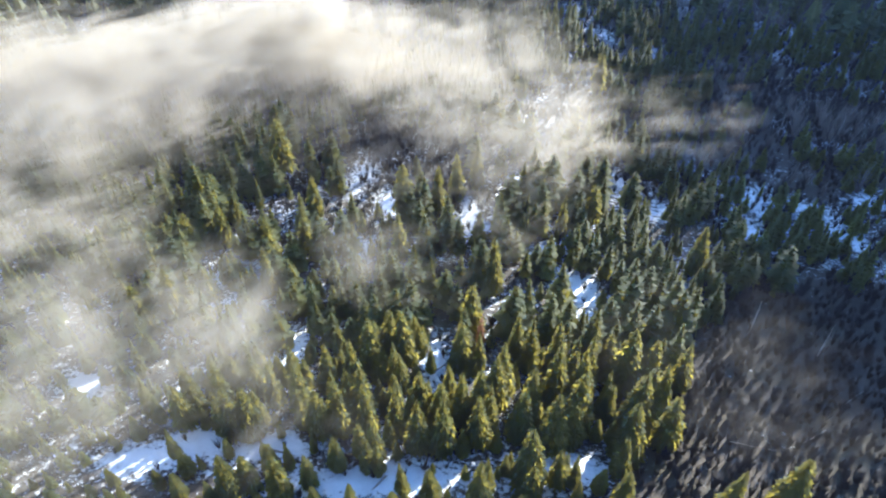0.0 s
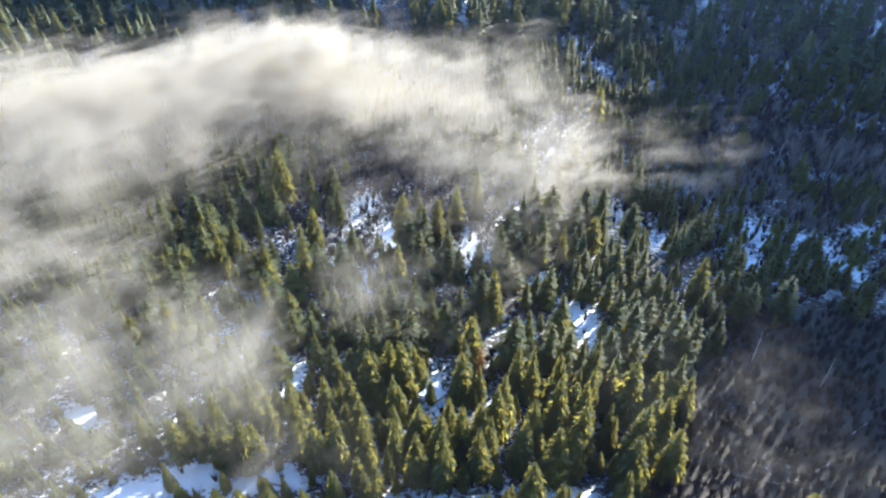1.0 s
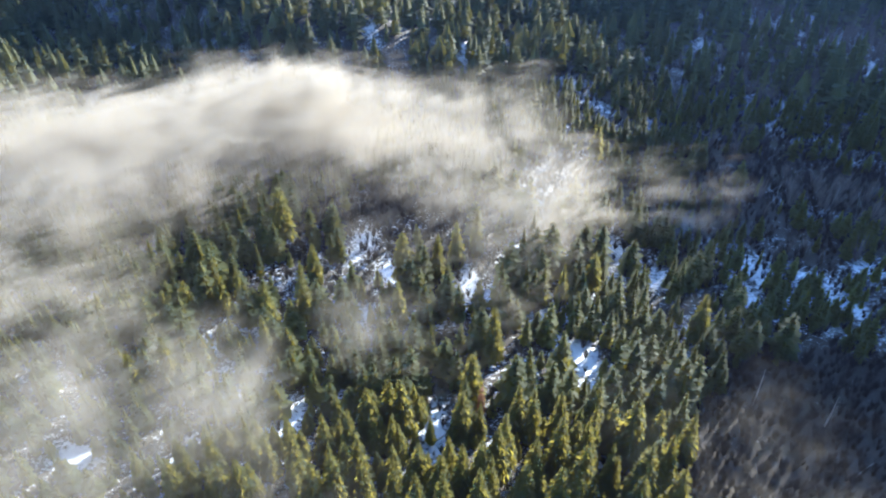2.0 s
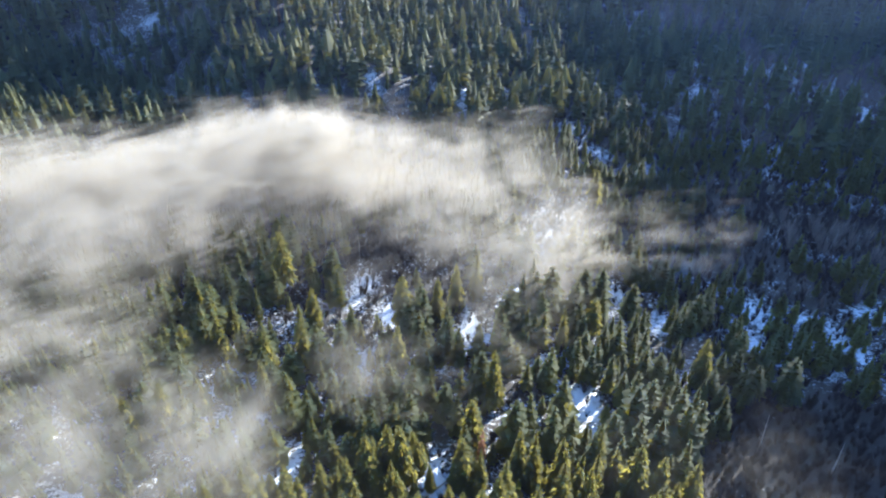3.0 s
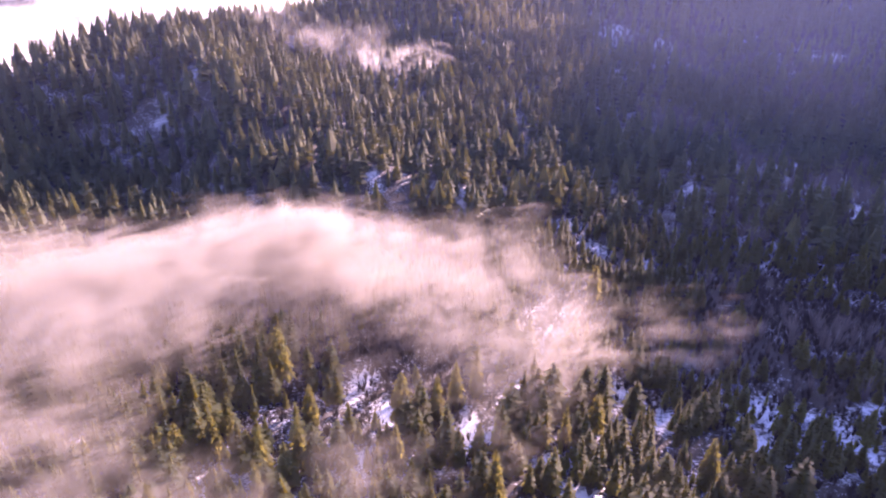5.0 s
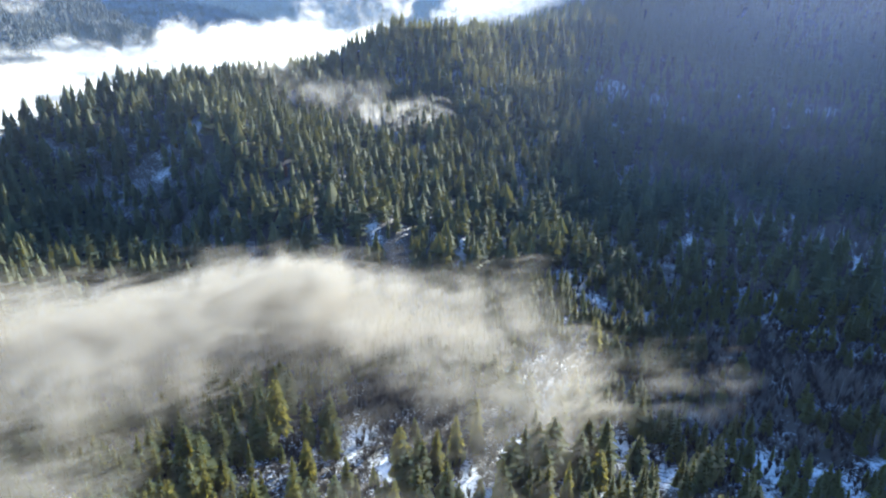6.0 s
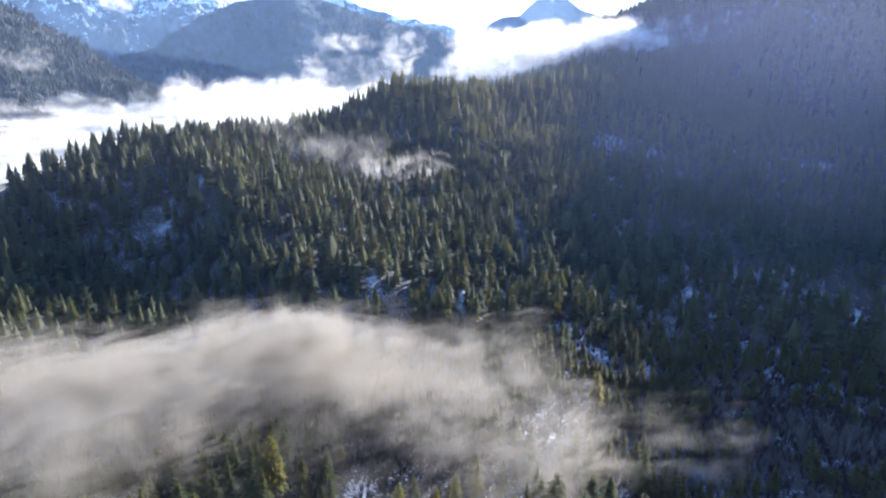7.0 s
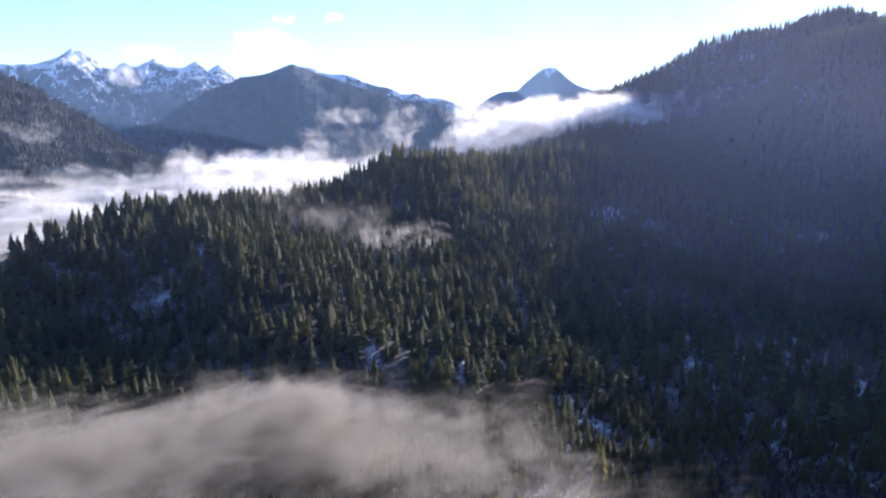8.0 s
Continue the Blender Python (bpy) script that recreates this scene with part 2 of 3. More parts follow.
def openness(x, y):
    return np.clip(blobs(x, y, MEADOWS) + blobs(x, y, GLADES) + blobs(x, y, HILL_GLADES) + blobs(x, y, EAST_GLADES), 0, 1.2)


def brush(x, y):
    """Where leafless brush stands in place of firs."""
    low = smooth(-5, 7, x - 40 - 0.55 * (y - 76)) * smooth(165, 140, y) * smooth(40, 60, y)
    mid = blobs(x, y, [(175, 290, 60, 70, .8), (-40, 262, 38, 26, .6), (60, 285, 30, 30, .5), (-225, 500, 40, 50, .4)])
    return np.clip(low + mid, 0, 1)


# ---- ground: one sheet out to the horizon ----
def build_ground():
    ang = np.concatenate([np.linspace(-52, 52, 420), np.linspace(52, 308, 74)[1:-1]])
    rad = np.concatenate([[0.0], 18 * (4850 / 18) ** np.linspace(0, 1, 330)])
    a, r = np.meshgrid(np.radians(ang), rad)
    x, y = r * np.sin(a), r * np.cos(a)
    z = land(x, y)
    snow = 0.21 + 0.17 * smooth(240, 130, y) + 0.36 * openness(x, y) + 0.38 * np.clip(blobs(x, y, MEADOWS), 0, 1) + 0.12 * thin_wood(x, y) + 0.10 * fbm(x, y, 70, 3, 21) - 0.30 * brush(x, y) * smooth(200, 150, y)
    snow = snow + 0.09 * smooth(400, 480, r) * smooth(400, 300, x) * smooth(1300, 1000, r)
    snow = snow - 0.14 * smooth(12, 25, rib(x, y))
    snow = snow + 0.03 * smooth(250, 420, z) * smooth(700, 1100, r)
    snow = snow + 0.05 * smooth(60, 120, x - 0.1 * y) + 0.26 * smooth(0.05, 0.5, fbm(x, y, 90, 3, 51)) * smooth(0, 120, x - 0.1 * y) * smooth(200, 300, r)
    me = mesh_of("ground", np.stack([x, y, z], -1).reshape(-1, 3), grid_faces(len(rad), len(ang), True), FLOOR, True, {"snow": snow.ravel()})
    tagged(new("ground", me), "dark forest floor with patchy thin snow in clearings", "ground", kind="structure")


build_ground()


# ---- mountains beyond the valley ----
def build_mountain(name, label, line, near, back, lift, scale, mat, seed, steps=(320, 130), jag=0.30):
    """A range along a crest line, with ribs and gullies running down its flanks. Gives back its points."""
    pts = np.array(line, float)
    seg = np.concatenate([[0], np.cumsum(np.hypot(*np.diff(pts[:, :2], axis=0).T))])
    u, v = np.meshgrid(np.linspace(0, seg[-1], steps[0]), np.linspace(-1, 1, steps[1]), indexing="ij")
    cx, cy, cz = (np.interp(u, seg, pts[:, k]) for k in range(3))
    away = np.hypot(cx, cy)
    out = np.where(v < 0, v * near, v * back)
    x, y = cx + cx / away * out, cy + cy / away * out
    drop = np.abs(v) ** 0.9
    crag = fbm(u, u * 0 + seed, scale * 0.6, 6, seed) * lift * jag
    wx, wy = x + 0.35 * scale * fbm(x, y, scale, 3, seed + 50), y + 0.35 * scale * fbm(x, y, scale, 3, seed + 60)
    rib = (fbm(wx, wy, scale, 7, seed, True) - 0.62) * lift * (0.07 + np.sin(np.pi * np.clip(drop, 0, 1)) ** 0.6)
    z = (cz + crag) * (1 - drop) - 20 * drop + rib
    xyz = np.stack([x, y, z], -1)
    me = mesh_of(name, xyz.reshape(-1, 3), grid_faces(*steps), mat, True)
    tagged(new(name, me), label, "mountain", kind="structure")
    return xyz[:, : steps[1] // 2]


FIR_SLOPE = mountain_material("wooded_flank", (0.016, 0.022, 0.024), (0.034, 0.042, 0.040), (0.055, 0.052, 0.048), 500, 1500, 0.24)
# far flanks: the blue of distance haze is put into these two base colours
HAZED_SLOPE = mountain_material("haze_blue_flank", (0.028, 0.042, 0.06), (0.05, 0.066, 0.085), (0.06, 0.075, 0.09), 300, 620, 0.75, 0.02)
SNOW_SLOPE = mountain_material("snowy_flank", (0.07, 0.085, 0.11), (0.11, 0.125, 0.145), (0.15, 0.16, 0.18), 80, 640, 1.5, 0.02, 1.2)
WEST = build_mountain("wooded_mountain", "steep dark wooded mountainside above the valley fog", [(-1900, 1150, 520), (-1400, 1400, 480), (-990, 1618, 325), (-927, 1772, 255), (-833, 1926, 160), (-700, 2120, 50)],
                      420, 420, 80, 220, FIR_SLOPE, 5)
MIDDLE = build_mountain("wooded_mountain", "broad wooded mountain coloured haze-blue, with snow near its top", [(-1560, 2950, 60), (-1266, 3047, 190), (-902, 3170, 400), (-676, 3223, 455), (-520, 3250, 400), (-345, 3280, 342), (70, 3399, 236), (420, 3450, 120)],
                        800, 500, 110, 330, HAZED_SLOPE, 11)
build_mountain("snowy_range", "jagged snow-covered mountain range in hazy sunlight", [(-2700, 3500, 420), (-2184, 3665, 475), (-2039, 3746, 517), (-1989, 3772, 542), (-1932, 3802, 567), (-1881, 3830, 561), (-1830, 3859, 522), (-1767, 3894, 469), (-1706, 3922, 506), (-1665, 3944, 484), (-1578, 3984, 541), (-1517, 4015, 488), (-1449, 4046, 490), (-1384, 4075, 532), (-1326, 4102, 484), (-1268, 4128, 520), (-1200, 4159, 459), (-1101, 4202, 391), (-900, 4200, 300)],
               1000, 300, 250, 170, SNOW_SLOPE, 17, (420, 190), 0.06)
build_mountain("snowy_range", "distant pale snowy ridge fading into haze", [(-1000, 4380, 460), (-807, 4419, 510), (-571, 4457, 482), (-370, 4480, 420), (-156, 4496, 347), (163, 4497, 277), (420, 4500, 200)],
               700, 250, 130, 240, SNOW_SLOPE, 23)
build_mountain("rocky_peak", "lone dark peak coloured haze-blue, rising above bright fog", [(120, 4010, 230), (207, 3987, 289), (331, 3975, 362), (408, 3968, 362), (498, 3958, 440), (549, 3953, 476), (610, 3947, 487), (665, 3942, 463), (734, 3935, 409), (819, 3927, 384), (857, 3923, 354), (963, 3881, 362), (1250, 3830, 250)],
               600, 300, 90, 240, HAZED_SLOPE, 29)
# ---- conifers ----
def crown_arrays(tiers, per, rng, slim=0.19, bare=0.10, leaflets=3, gap=0.0, blunt=0.75, broad=0.30):
    """Crown of a conifer one metre high: tiers of boughs, each a fan of narrow sprays of needles. Gives points and triangles."""
    vs, fs = [], []

    def spray(root, way, side, length, wide, sag):
        """One pointed spray: a folded rhombus along a way."""
        n = len(vs)
        mid = [root[i] + way[i] * length * 0.55 for i in range(3)]
        tip = [root[i] + way[i] * length for i in range(3)]
        tip[2] -= sag * length
        fold = rng.uniform(-0.25, 0.55) * wide
        vs.append(tuple(root))
        vs.append((mid[0] + side[0] * wide, mid[1] + side[1] * wide, mid[2] - fold + rng.uniform(-0.3, 0.3) * wide))
        vs.append(tuple(tip))
        vs.append((mid[0] - side[0] * wide, mid[1] - side[1] * wide, mid[2] - fold + rng.uniform(-0.3, 0.3) * wide))
        fs.extend([(n, n + 1, n + 2), (n, n + 2, n + 3)])

    for k in range(tiers):
        f = (k + rng.random()) / tiers
        z = bare + (0.97 - bare) * f
        r = slim * (1 - f) ** blunt * min(1.0, 0.60 + f * 2.2) + 0.010
        n = max(3, int(round(per * (1 - 0.5 * f))))
        turn = rng.random() * 6.28
        for b in range(n):
            if rng.random() < gap:
                continue
            a = turn + 6.283 * (b + 0.7 * rng.random()) / n
            rr = r * rng.uniform(0.62, 1.18)
            rise = 0.55 * f - 0.42 + rng.uniform(-0.22, 0.22)
            root = (0.0, 0.0, z + 0.02)
            way = (math.cos(a), math.sin(a), rise)
            spray(root, way, (-math.sin(a), math.cos(a), rng.uniform(-0.5, 0.5)), rr, rr * broad * rng.uniform(0.7, 1.2), 0.12)
            for q in range(leaflets - 1):
                s = rng.uniform(0.18, 0.62)
                b2 = a + (1 if q % 2 else -1) * rng.uniform(0.45, 0.95)
                at = tuple(root[i] + way[i] * rr * s for i in range(3))
                spray(at, (math.cos(b2), math.sin(b2), rise - 0.15), (-math.sin(b2), math.cos(b2), rng.uniform(-0.6, 0.6)), rr * (0.85 - s * 0.6), rr * broad * 0.55, 0.3)
    n = len(vs)
    vs += [(0.010, 0, 0.93), (-0.005, 0.009, 0.93), (-0.005, -0.009, 0.93), (0, 0, 1.0)]
    fs += [(n, n + 1, n + 3), (n + 1, n + 2, n + 3), (n + 2, n, n + 3)]
    return np.array(vs), np.array(fs)


def skirt_arrays(tiers, sides, rng, slim, bare=0.05, blunt=0.75, fill=1.0):
    """Crown one metre high as overlapping ragged skirts of needles. Gives points and triangles."""
    vs, fs = [], []
    for k in range(tiers):
        f = k / tiers
        z0 = bare + (0.94 - bare) * f
        z1 = min(1.0, z0 + (1.0 - bare) / tiers * 2.0)
        shape = min(1.0, 0.7 + f * 1.6)
        r0 = slim * fill * (1 - f) ** blunt * shape * (0.9 + 0.25 * rng.random()) + 0.006
        r1 = slim * fill * max(0.0, 1 - (z1 - bare) / (1 - bare)) ** blunt * 0.55
        turn, n = rng.random() * 6.28, len(vs)
        ox, oy = rng.uniform(-0.1, 0.1) * r0, rng.uniform(-0.1, 0.1) * r0
        for i in range(sides * 2):
            a = turn + 3.1416 * (i + 0.5 * rng.random()) / sides
            r = r0 * (rng.uniform(0.9, 1.25) if i % 2 else rng.uniform(0.6, 0.8))
            vs.append((math.cos(a) * r + ox, math.sin(a) * r + oy, z0 - (0.025 if i % 2 else -0.01) * rng.uniform(0.5, 1.5)))
        if r1 < 0.004:
            vs.append((0, 0, z1))
            fs += [(n + i, n + (i + 1) % (sides * 2), n + sides * 2) for i in range(sides * 2)]
        else:
            m = len(vs)
            vs += [(math.cos(turn + 6.283 * (i + 0.5) / sides) * r1, math.sin(turn + 6.283 * (i + 0.5) / sides) * r1, z1) for i in range(sides)]
            for i in range(sides):
                a, b, c, d = n + 2 * i, n + 2 * i + 1, n + (2 * i + 2) % (sides * 2), m + i
                fs += [(a, b, d), (b, c, d), (c, m + (i + 1) % sides, d)]
    return np.array(vs), np.array(fs)


def both(one, two):
    """Two sets of points and triangles as one."""
    return np.concatenate([one[0], two[0]]), np.concatenate([one[1], two[1] + len(one[0])])


def stem_arrays(radius=0.012, sides=6, top=0.93):
    """Tapered trunk one metre high with a flared foot."""
    vs, fs = [], []
    rings = ((-0.03, 1.5), (0.03, 1.0), (0.4, 0.72), (top, 0.12))
    for z, k in rings:
        vs += [(math.cos(6.283 * i / sides) * radius * k, math.sin(6.283 * i / sides) * radius * k, z) for i in range(sides)]
    for q in range(len(rings) - 1):
        for i in range(sides):
            a, b = q * sides + i, q * sides + (i + 1) % sides
            fs += [(a, b, b + sides), (a, b + sides, a + sides)]
    return np.array(vs), np.array(fs)


rng = random.Random(7)
FIRS = []
for slim, bare, gap, blunt, label in ((0.190, 0.05, 0.05, 0.80, "dense green fir with a pointed crown"), (0.210, 0.08, 0.10, 0.64, "full green fir with a rounded top"),
                                      (0.160, 0.04, 0.08, 0.86, "slender green fir with sunlit tip"), (0.190, 0.20, 0.40, 0.50, "tall open pine with gaps between its boughs"),
                                      (0.240, 0.05, 0.08, 0.70, "broad bushy fir in low sunlight")):
    boughs = crown_arrays(32, 13, rng, slim, bare, 3, gap, blunt, 0.22)
    cv, cf = both(boughs, skirt_arrays(7, 5, rng, slim, bare, blunt, 0.20 if gap > 0.2 else 0.30))
    sv, sf = stem_arrays()
    FIRS.append((mesh_of("crown", cv, cf, NEEDLE), mesh_of("trunk", sv, sf, BARK), label))


def fir(kind, x, y, height, lean=0.0):
    """A single conifer on the ground."""
    crown_mesh, trunk_mesh, label = FIRS[kind]
    z = float(land(np.array(x), np.array(y)))
    ob = new("conifer")
    ob.empty_display_size = 0.5
    ob.matrix_world = pose(x, y, z - 0.25, lean, lean * 0.6, rng.random() * 360) @ Matrix.Scale(height, 4)
    for name, me in (("trunk", trunk_mesh), ("crown", crown_mesh)):
        new(name, me).parent = ob
    return tagged(ob, label, "conifer tree", "conifers of the near wood")


# known single trees: kind, x, y, height
TALL = [(3, -62, 224, 31), (3, 51, 186, 20), (1, 79, 160, 20), (3, -14, 196, 25), (0, -14, 170, 20), (0, 15, 150, 22), (2, 33, 210, 24), (0, 5, 210, 22), (2, 13, 219, 22),
        (0, -2, 200, 22), (0, -52, 149, 19), (0, -87, 166, 19), (1, -81, 170, 20), (1, -73, 177, 19), (2, -68, 182, 19), (0, -55, 168, 20), (2, -45, 174, 21), (1, -46, 198, 19)]
NEAR = [(2, 40, 182, 18), (0, 20, 96, 20), (1, 12, 100, 19), (0, 4, 95, 19), (1, 24, 87, 20), (2, 35, 107, 22), (3, 75, 306, 24), (0, 58, 107, 19), (1, 50, 89, 19),
        (1, 68, 70, 19), (0, 56, 69, 17), (4, 18, 77, 19), (0, 0, 86, 20), (0, 8, 88, 19), (0, 7, 69, 18), (1, -18, 113, 20), (1, -10, 116, 20), (0, -13, 118, 19),
        (1, 8, 128, 20), (0, -33, 73, 17), (1, -43, 73, 16), (1, -76, 137, 18), (1, -82, 130, 18), (2, 22, 114, 21),
        (0, -52, 100, 17), (2, -45, 105, 18), (0, -40, 101, 16), (1, -33, 99, 17), (2, -25, 97, 17), (0, -28, 106, 18), (1, -60, 101, 15), (0, -17, 92, 17), (2, -69, 98, 15)]
taken = []
for kind, x, y, h in TALL + NEAR:
    fir(kind, x, y, h, rng.uniform(-1.5, 1.5))
    taken.append((x, y, 1.8 if h > 22 else 1.0))


def clear_of(x, y, gap):
    return all((x - a) ** 2 + (y - b) ** 2 > (gap * k) ** 2 for a, b, k in taken)


def wood_chance(x, y):
    """How likely a tree stands here: thick woods, thin glades."""
    c = 0.97 - 0.62 * thin_wood(x, y) - 0.55 * grey_wood(x, y) - 1.02 * openness(x, y) - 1.25 * brush(x, y)
    c = c + 0.36 * smooth(-5, -25, x) * smooth(-110, -90, x) * smooth(85, 98, y) * smooth(165, 140, y) + 0.25 * smooth(15, 25, rib(x, y)) - 0.10 * smooth(60, 120, x - 0.1 * y) * smooth(220, 260, y) - 0.16 * smooth(400, 480, y) * smooth(380, 300, x)
    return c + 0.30 * fbm(x, y, 60, 3, 31) + 0.55 * fbm(x, y, 20, 2, 33)


def scatter(x0, x1, y0, y1, step, seed):
    """A jittered lattice of places."""
    g = np.random.RandomState(seed)
    x, y = np.meshgrid(np.arange(x0, x1, step), np.arange(y0, y1, step))
    x, y = x.ravel() + g.uniform(-0.75, 0.75, x.size) * step, y.ravel() + g.uniform(-0.75, 0.75, y.size) * step
    return x, y, g


def stature(x, y, g):
    """Heights in stands of like age; the young stand by the meadows is low."""
    base = 12.0 + 1.5 * smooth(-35, -5, x) * smooth(170, 140, y) + 5.0 * thin_wood(x, y) + 6.0 * fbm(x, y, 42, 3, 35) - 1.0 * smooth(-35, -60, x) * smooth(175, 110, y)
    base = base * (1 - 0.34 * smooth(92, 78, y)) * (1 - 0.5 * np.clip(blobs(x, y, [(-50, 345, 75, 55, 1.3)]), 0, 1))
    return np.clip(base * (0.42 + 0.92 * g.uniform(0, 1, np.size(x))), 4, 24)


# the nearest wood, tree by tree
px, py, g = scatter(-85, 75, 55, 150, 4.6, 3)
keep = (g.rand(px.size) < wood_chance(px, py)) & (np.abs(px) < 22 + py * 0.62)
ph = stature(px, py, g)
spots = [(a, b, c) for a, b, c in zip(px[keep], py[keep], ph[keep]) if clear_of(a, b, 3.6)]
spots = sorted(spots, key=lambda s: math.hypot(s[0], s[1]))[:258]
for a, b, c in spots:
    fir(rng.choice((0, 0, 1, 1, 2, 4)), a, b, c, rng.uniform(-2, 2))
near_edge = max(math.hypot(s[0], s[1]) for s in spots)


def plant(name, label, models, x, y, height, seed, mat, wide=1.0, z=None):
    """Many trees as one mesh; each takes one of the models, turned and scaled, with a tint of its own."""
    g = np.random.RandomState(seed)
    z = land(x, y) - 0.3 if z is None else z
    pick, turn, tint = g.randint(0, len(models), x.size), g.uniform(0, 6.283, x.size), np.clip(g.normal(0.45, 0.28, x.size), 0, 1)
    vs, fs, ts, base = [], [], [], 0
    for k, (mv, mf) in enumerate(models):
        i = np.where(pick == k)[0]
        c, s, h = np.cos(turn[i])[:, None], np.sin(turn[i])[:, None], height[i][:, None]
        w = h * wide * g.uniform(0.72, 1.30, (len(i), 1))
        v = np.stack([(c * mv[:, 0] - s * mv[:, 1]) * w + x[i][:, None], (s * mv[:, 0] + c * mv[:, 1]) * w + y[i][:, None], mv[:, 2] * h + z[i][:, None]], -1)
        f = mf[None] + (np.arange(len(i)) * len(mv))[:, None, None] + base
        vs.append(v.reshape(-1, 3)), fs.append(f.reshape(-1, 3)), ts.append(np.repeat(tint[i], len(mv)))
        base += len(i) * len(mv)
    me = mesh_of(name, np.concatenate(vs), np.concatenate(fs), mat, False, {"tint": np.concatenate(ts)})
    return tagged(new(name, me), label, "forest", kind="stuff")


g2 = random.Random(12)
MID = [both(skirt_arrays(4, 5, g2, s, 0.05, b, 0.50), crown_arrays(15, 8, g2, s, 0.05, 1, 0.10, b, 0.40)) for s, b in ((0.16, 0.80), (0.19, 0.62), (0.14, 0.86), (0.21, 0.7), (0.17, 0.55))]
FAR = [both(skirt_arrays(2, 4, g2, s, 0.03, b, 0.65), crown_arrays(7, 6, g2, s, 0.04, 1, 0.10, b, 0.48)) for s, b in ((0.18, 0.80), (0.22, 0.62), (0.16, 0.86), (0.20, 0.5), (0.24, 0.7), (0.15, 0.6))]
FAREST = [both(skirt_arrays(1, 3, g2, s, 0.03, b, 0.8), crown_arrays(4, 5, g2, s, 0.04, 1, 0.10, b, 0.55)) for s, b in ((0.19, 0.80), (0.23, 0.62), (0.17, 0.86), (0.21, 0.5))]


def build_woods():
    x, y, g = scatter(-300, 300, 40, 430, 4.8, 4)
    d = np.hypot(x, y)
    keep = (g.rand(x.size) < wood_chance(x, y)) & (d < 430) & (np.abs(x) < 40 + y * 0.78)
    keep &= ~((d <= near_edge) & (x > -87) & (x < 77) & (y < 152) & (y > 53) & (np.abs(x) < 22 + y * 0.62))
    x, y = x[keep], y[keep]
    ok = np.array([clear_of(a, b, 3.6) for a, b in zip(x, y)])
    x, y = x[ok], y[ok]
    plant("conifer_wood", "thick green conifer wood on the valley floor", MID, x, y, stature(x, y, g), 6, NEEDLE_MID, 1.42)
    x, y, g = scatter(-900, 1500, 250, 2500, 9.8, 5)
    d = np.hypot(x, y)
    zone = (d >= 430) & (np.abs(x) < 60 + y * 0.72) & (g.rand(x.size) < wood_chance(x, y) + 0.05)
    back = crest(x, y, LEFT_CREST)
    zone &= ~((back[2] > 0.6) & (back[0] > 60) & (x < 30)) & (y < 2480)
    x, y = x[zone], y[zone]
    h = (22.0 + 7 * fbm(x, y, 60, 3, 37)) * (0.50 + 0.85 * g.uniform(0, 1, x.size)) * (1 + 0.30 * smooth(700, 1400, np.hypot(x, y)))
    left = x < 0.05 * y + 40
    far = np.hypot(x, y) > 950
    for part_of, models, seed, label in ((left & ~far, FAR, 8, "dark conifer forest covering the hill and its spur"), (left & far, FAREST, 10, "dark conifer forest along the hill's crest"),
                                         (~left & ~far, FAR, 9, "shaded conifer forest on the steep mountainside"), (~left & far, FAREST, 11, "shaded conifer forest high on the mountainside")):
        plant("conifer_wood", label, models, x[part_of], y[part_of], h[part_of], seed, NEEDLE_HAZED, 1.5)


build_woods()


def build_far_woods(flank, count, low, high, seed, label):
    """Firs on the flank of a far mountain."""
    g = np.random.RandomState(seed)
    pts = flank.reshape(-1, 3)
    pts = pts[(pts[:, 2] > low) & (pts[:, 2] < high) & (np.abs(pts[:, 0]) < pts[:, 1] * 0.75)]
    p = pts[g.randint(0, len(pts), count)] + g.uniform(-6, 6, (count, 3)) * (1, 1, 0.1)
    plant("conifer_wood", label, [skirt_arrays(2, 5, g2, s, 0.02, 0.7) for s in (0.18, 0.22)], p[:, 0], p[:, 1], g.uniform(8, 16, count), seed, NEEDLE_SHADED, 1.2, p[:, 2] - 2)


build_far_woods(WEST, 8000, 20, 480, 41, "conifer forest on the far valley side, shade in its colour")
build_far_woods(MIDDLE, 9000, -20, 400, 43, "conifer forest on the broad far mountain, shade in its colour")


# ---- leafless brush ----
def bare_arrays(sticks, rng, w=0.012):
    """A bare tree or bush one metre high: thin forked stems."""
    vs, fs = [], []
    for k in range(sticks):
        a, reach, h = rng.random() * 6.283, 0.06 + 0.26 * rng.random(), 0.55 + 0.45 * rng.random()
        s = 0.14 * rng.random()
        x0, y0, z0 = math.cos(a) * reach * s, math.sin(a) * reach * s, h * s
        x1, y1 = math.cos(a) * reach, math.sin(a) * reach
        n = len(vs)
        vs += [(x0 - w, y0 - w, z0), (x0 + w, y0, z0), (x0, y0 + w, z0), (x1, y1, h)]
        fs += [(n, n + 1, n + 3), (n + 1, n + 2, n + 3), (n + 2, n, n + 3)]
    return np.array(vs), np.array(fs)


def build_brush():
    models = [bare_arrays(34, g2, 0.016) for _ in range(4)]
    x, y, g = scatter(-260, 330, 45, 460, 2.3, 14)
    p = 0.95 * brush(x, y) + 0.30 * thin_wood(x, y) + 0.12 * openness(x, y) + 0.06
    keep = (g.rand(x.size) < p) & (np.abs(x) < 40 + y * 0.75)
    x, y = x[keep], y[keep]
    plant("leafless_brush", "leafless grey-brown brush and saplings", models, x, y, g.uniform(2.5, 6.5, x.size), 15, TWIG)


build_brush()


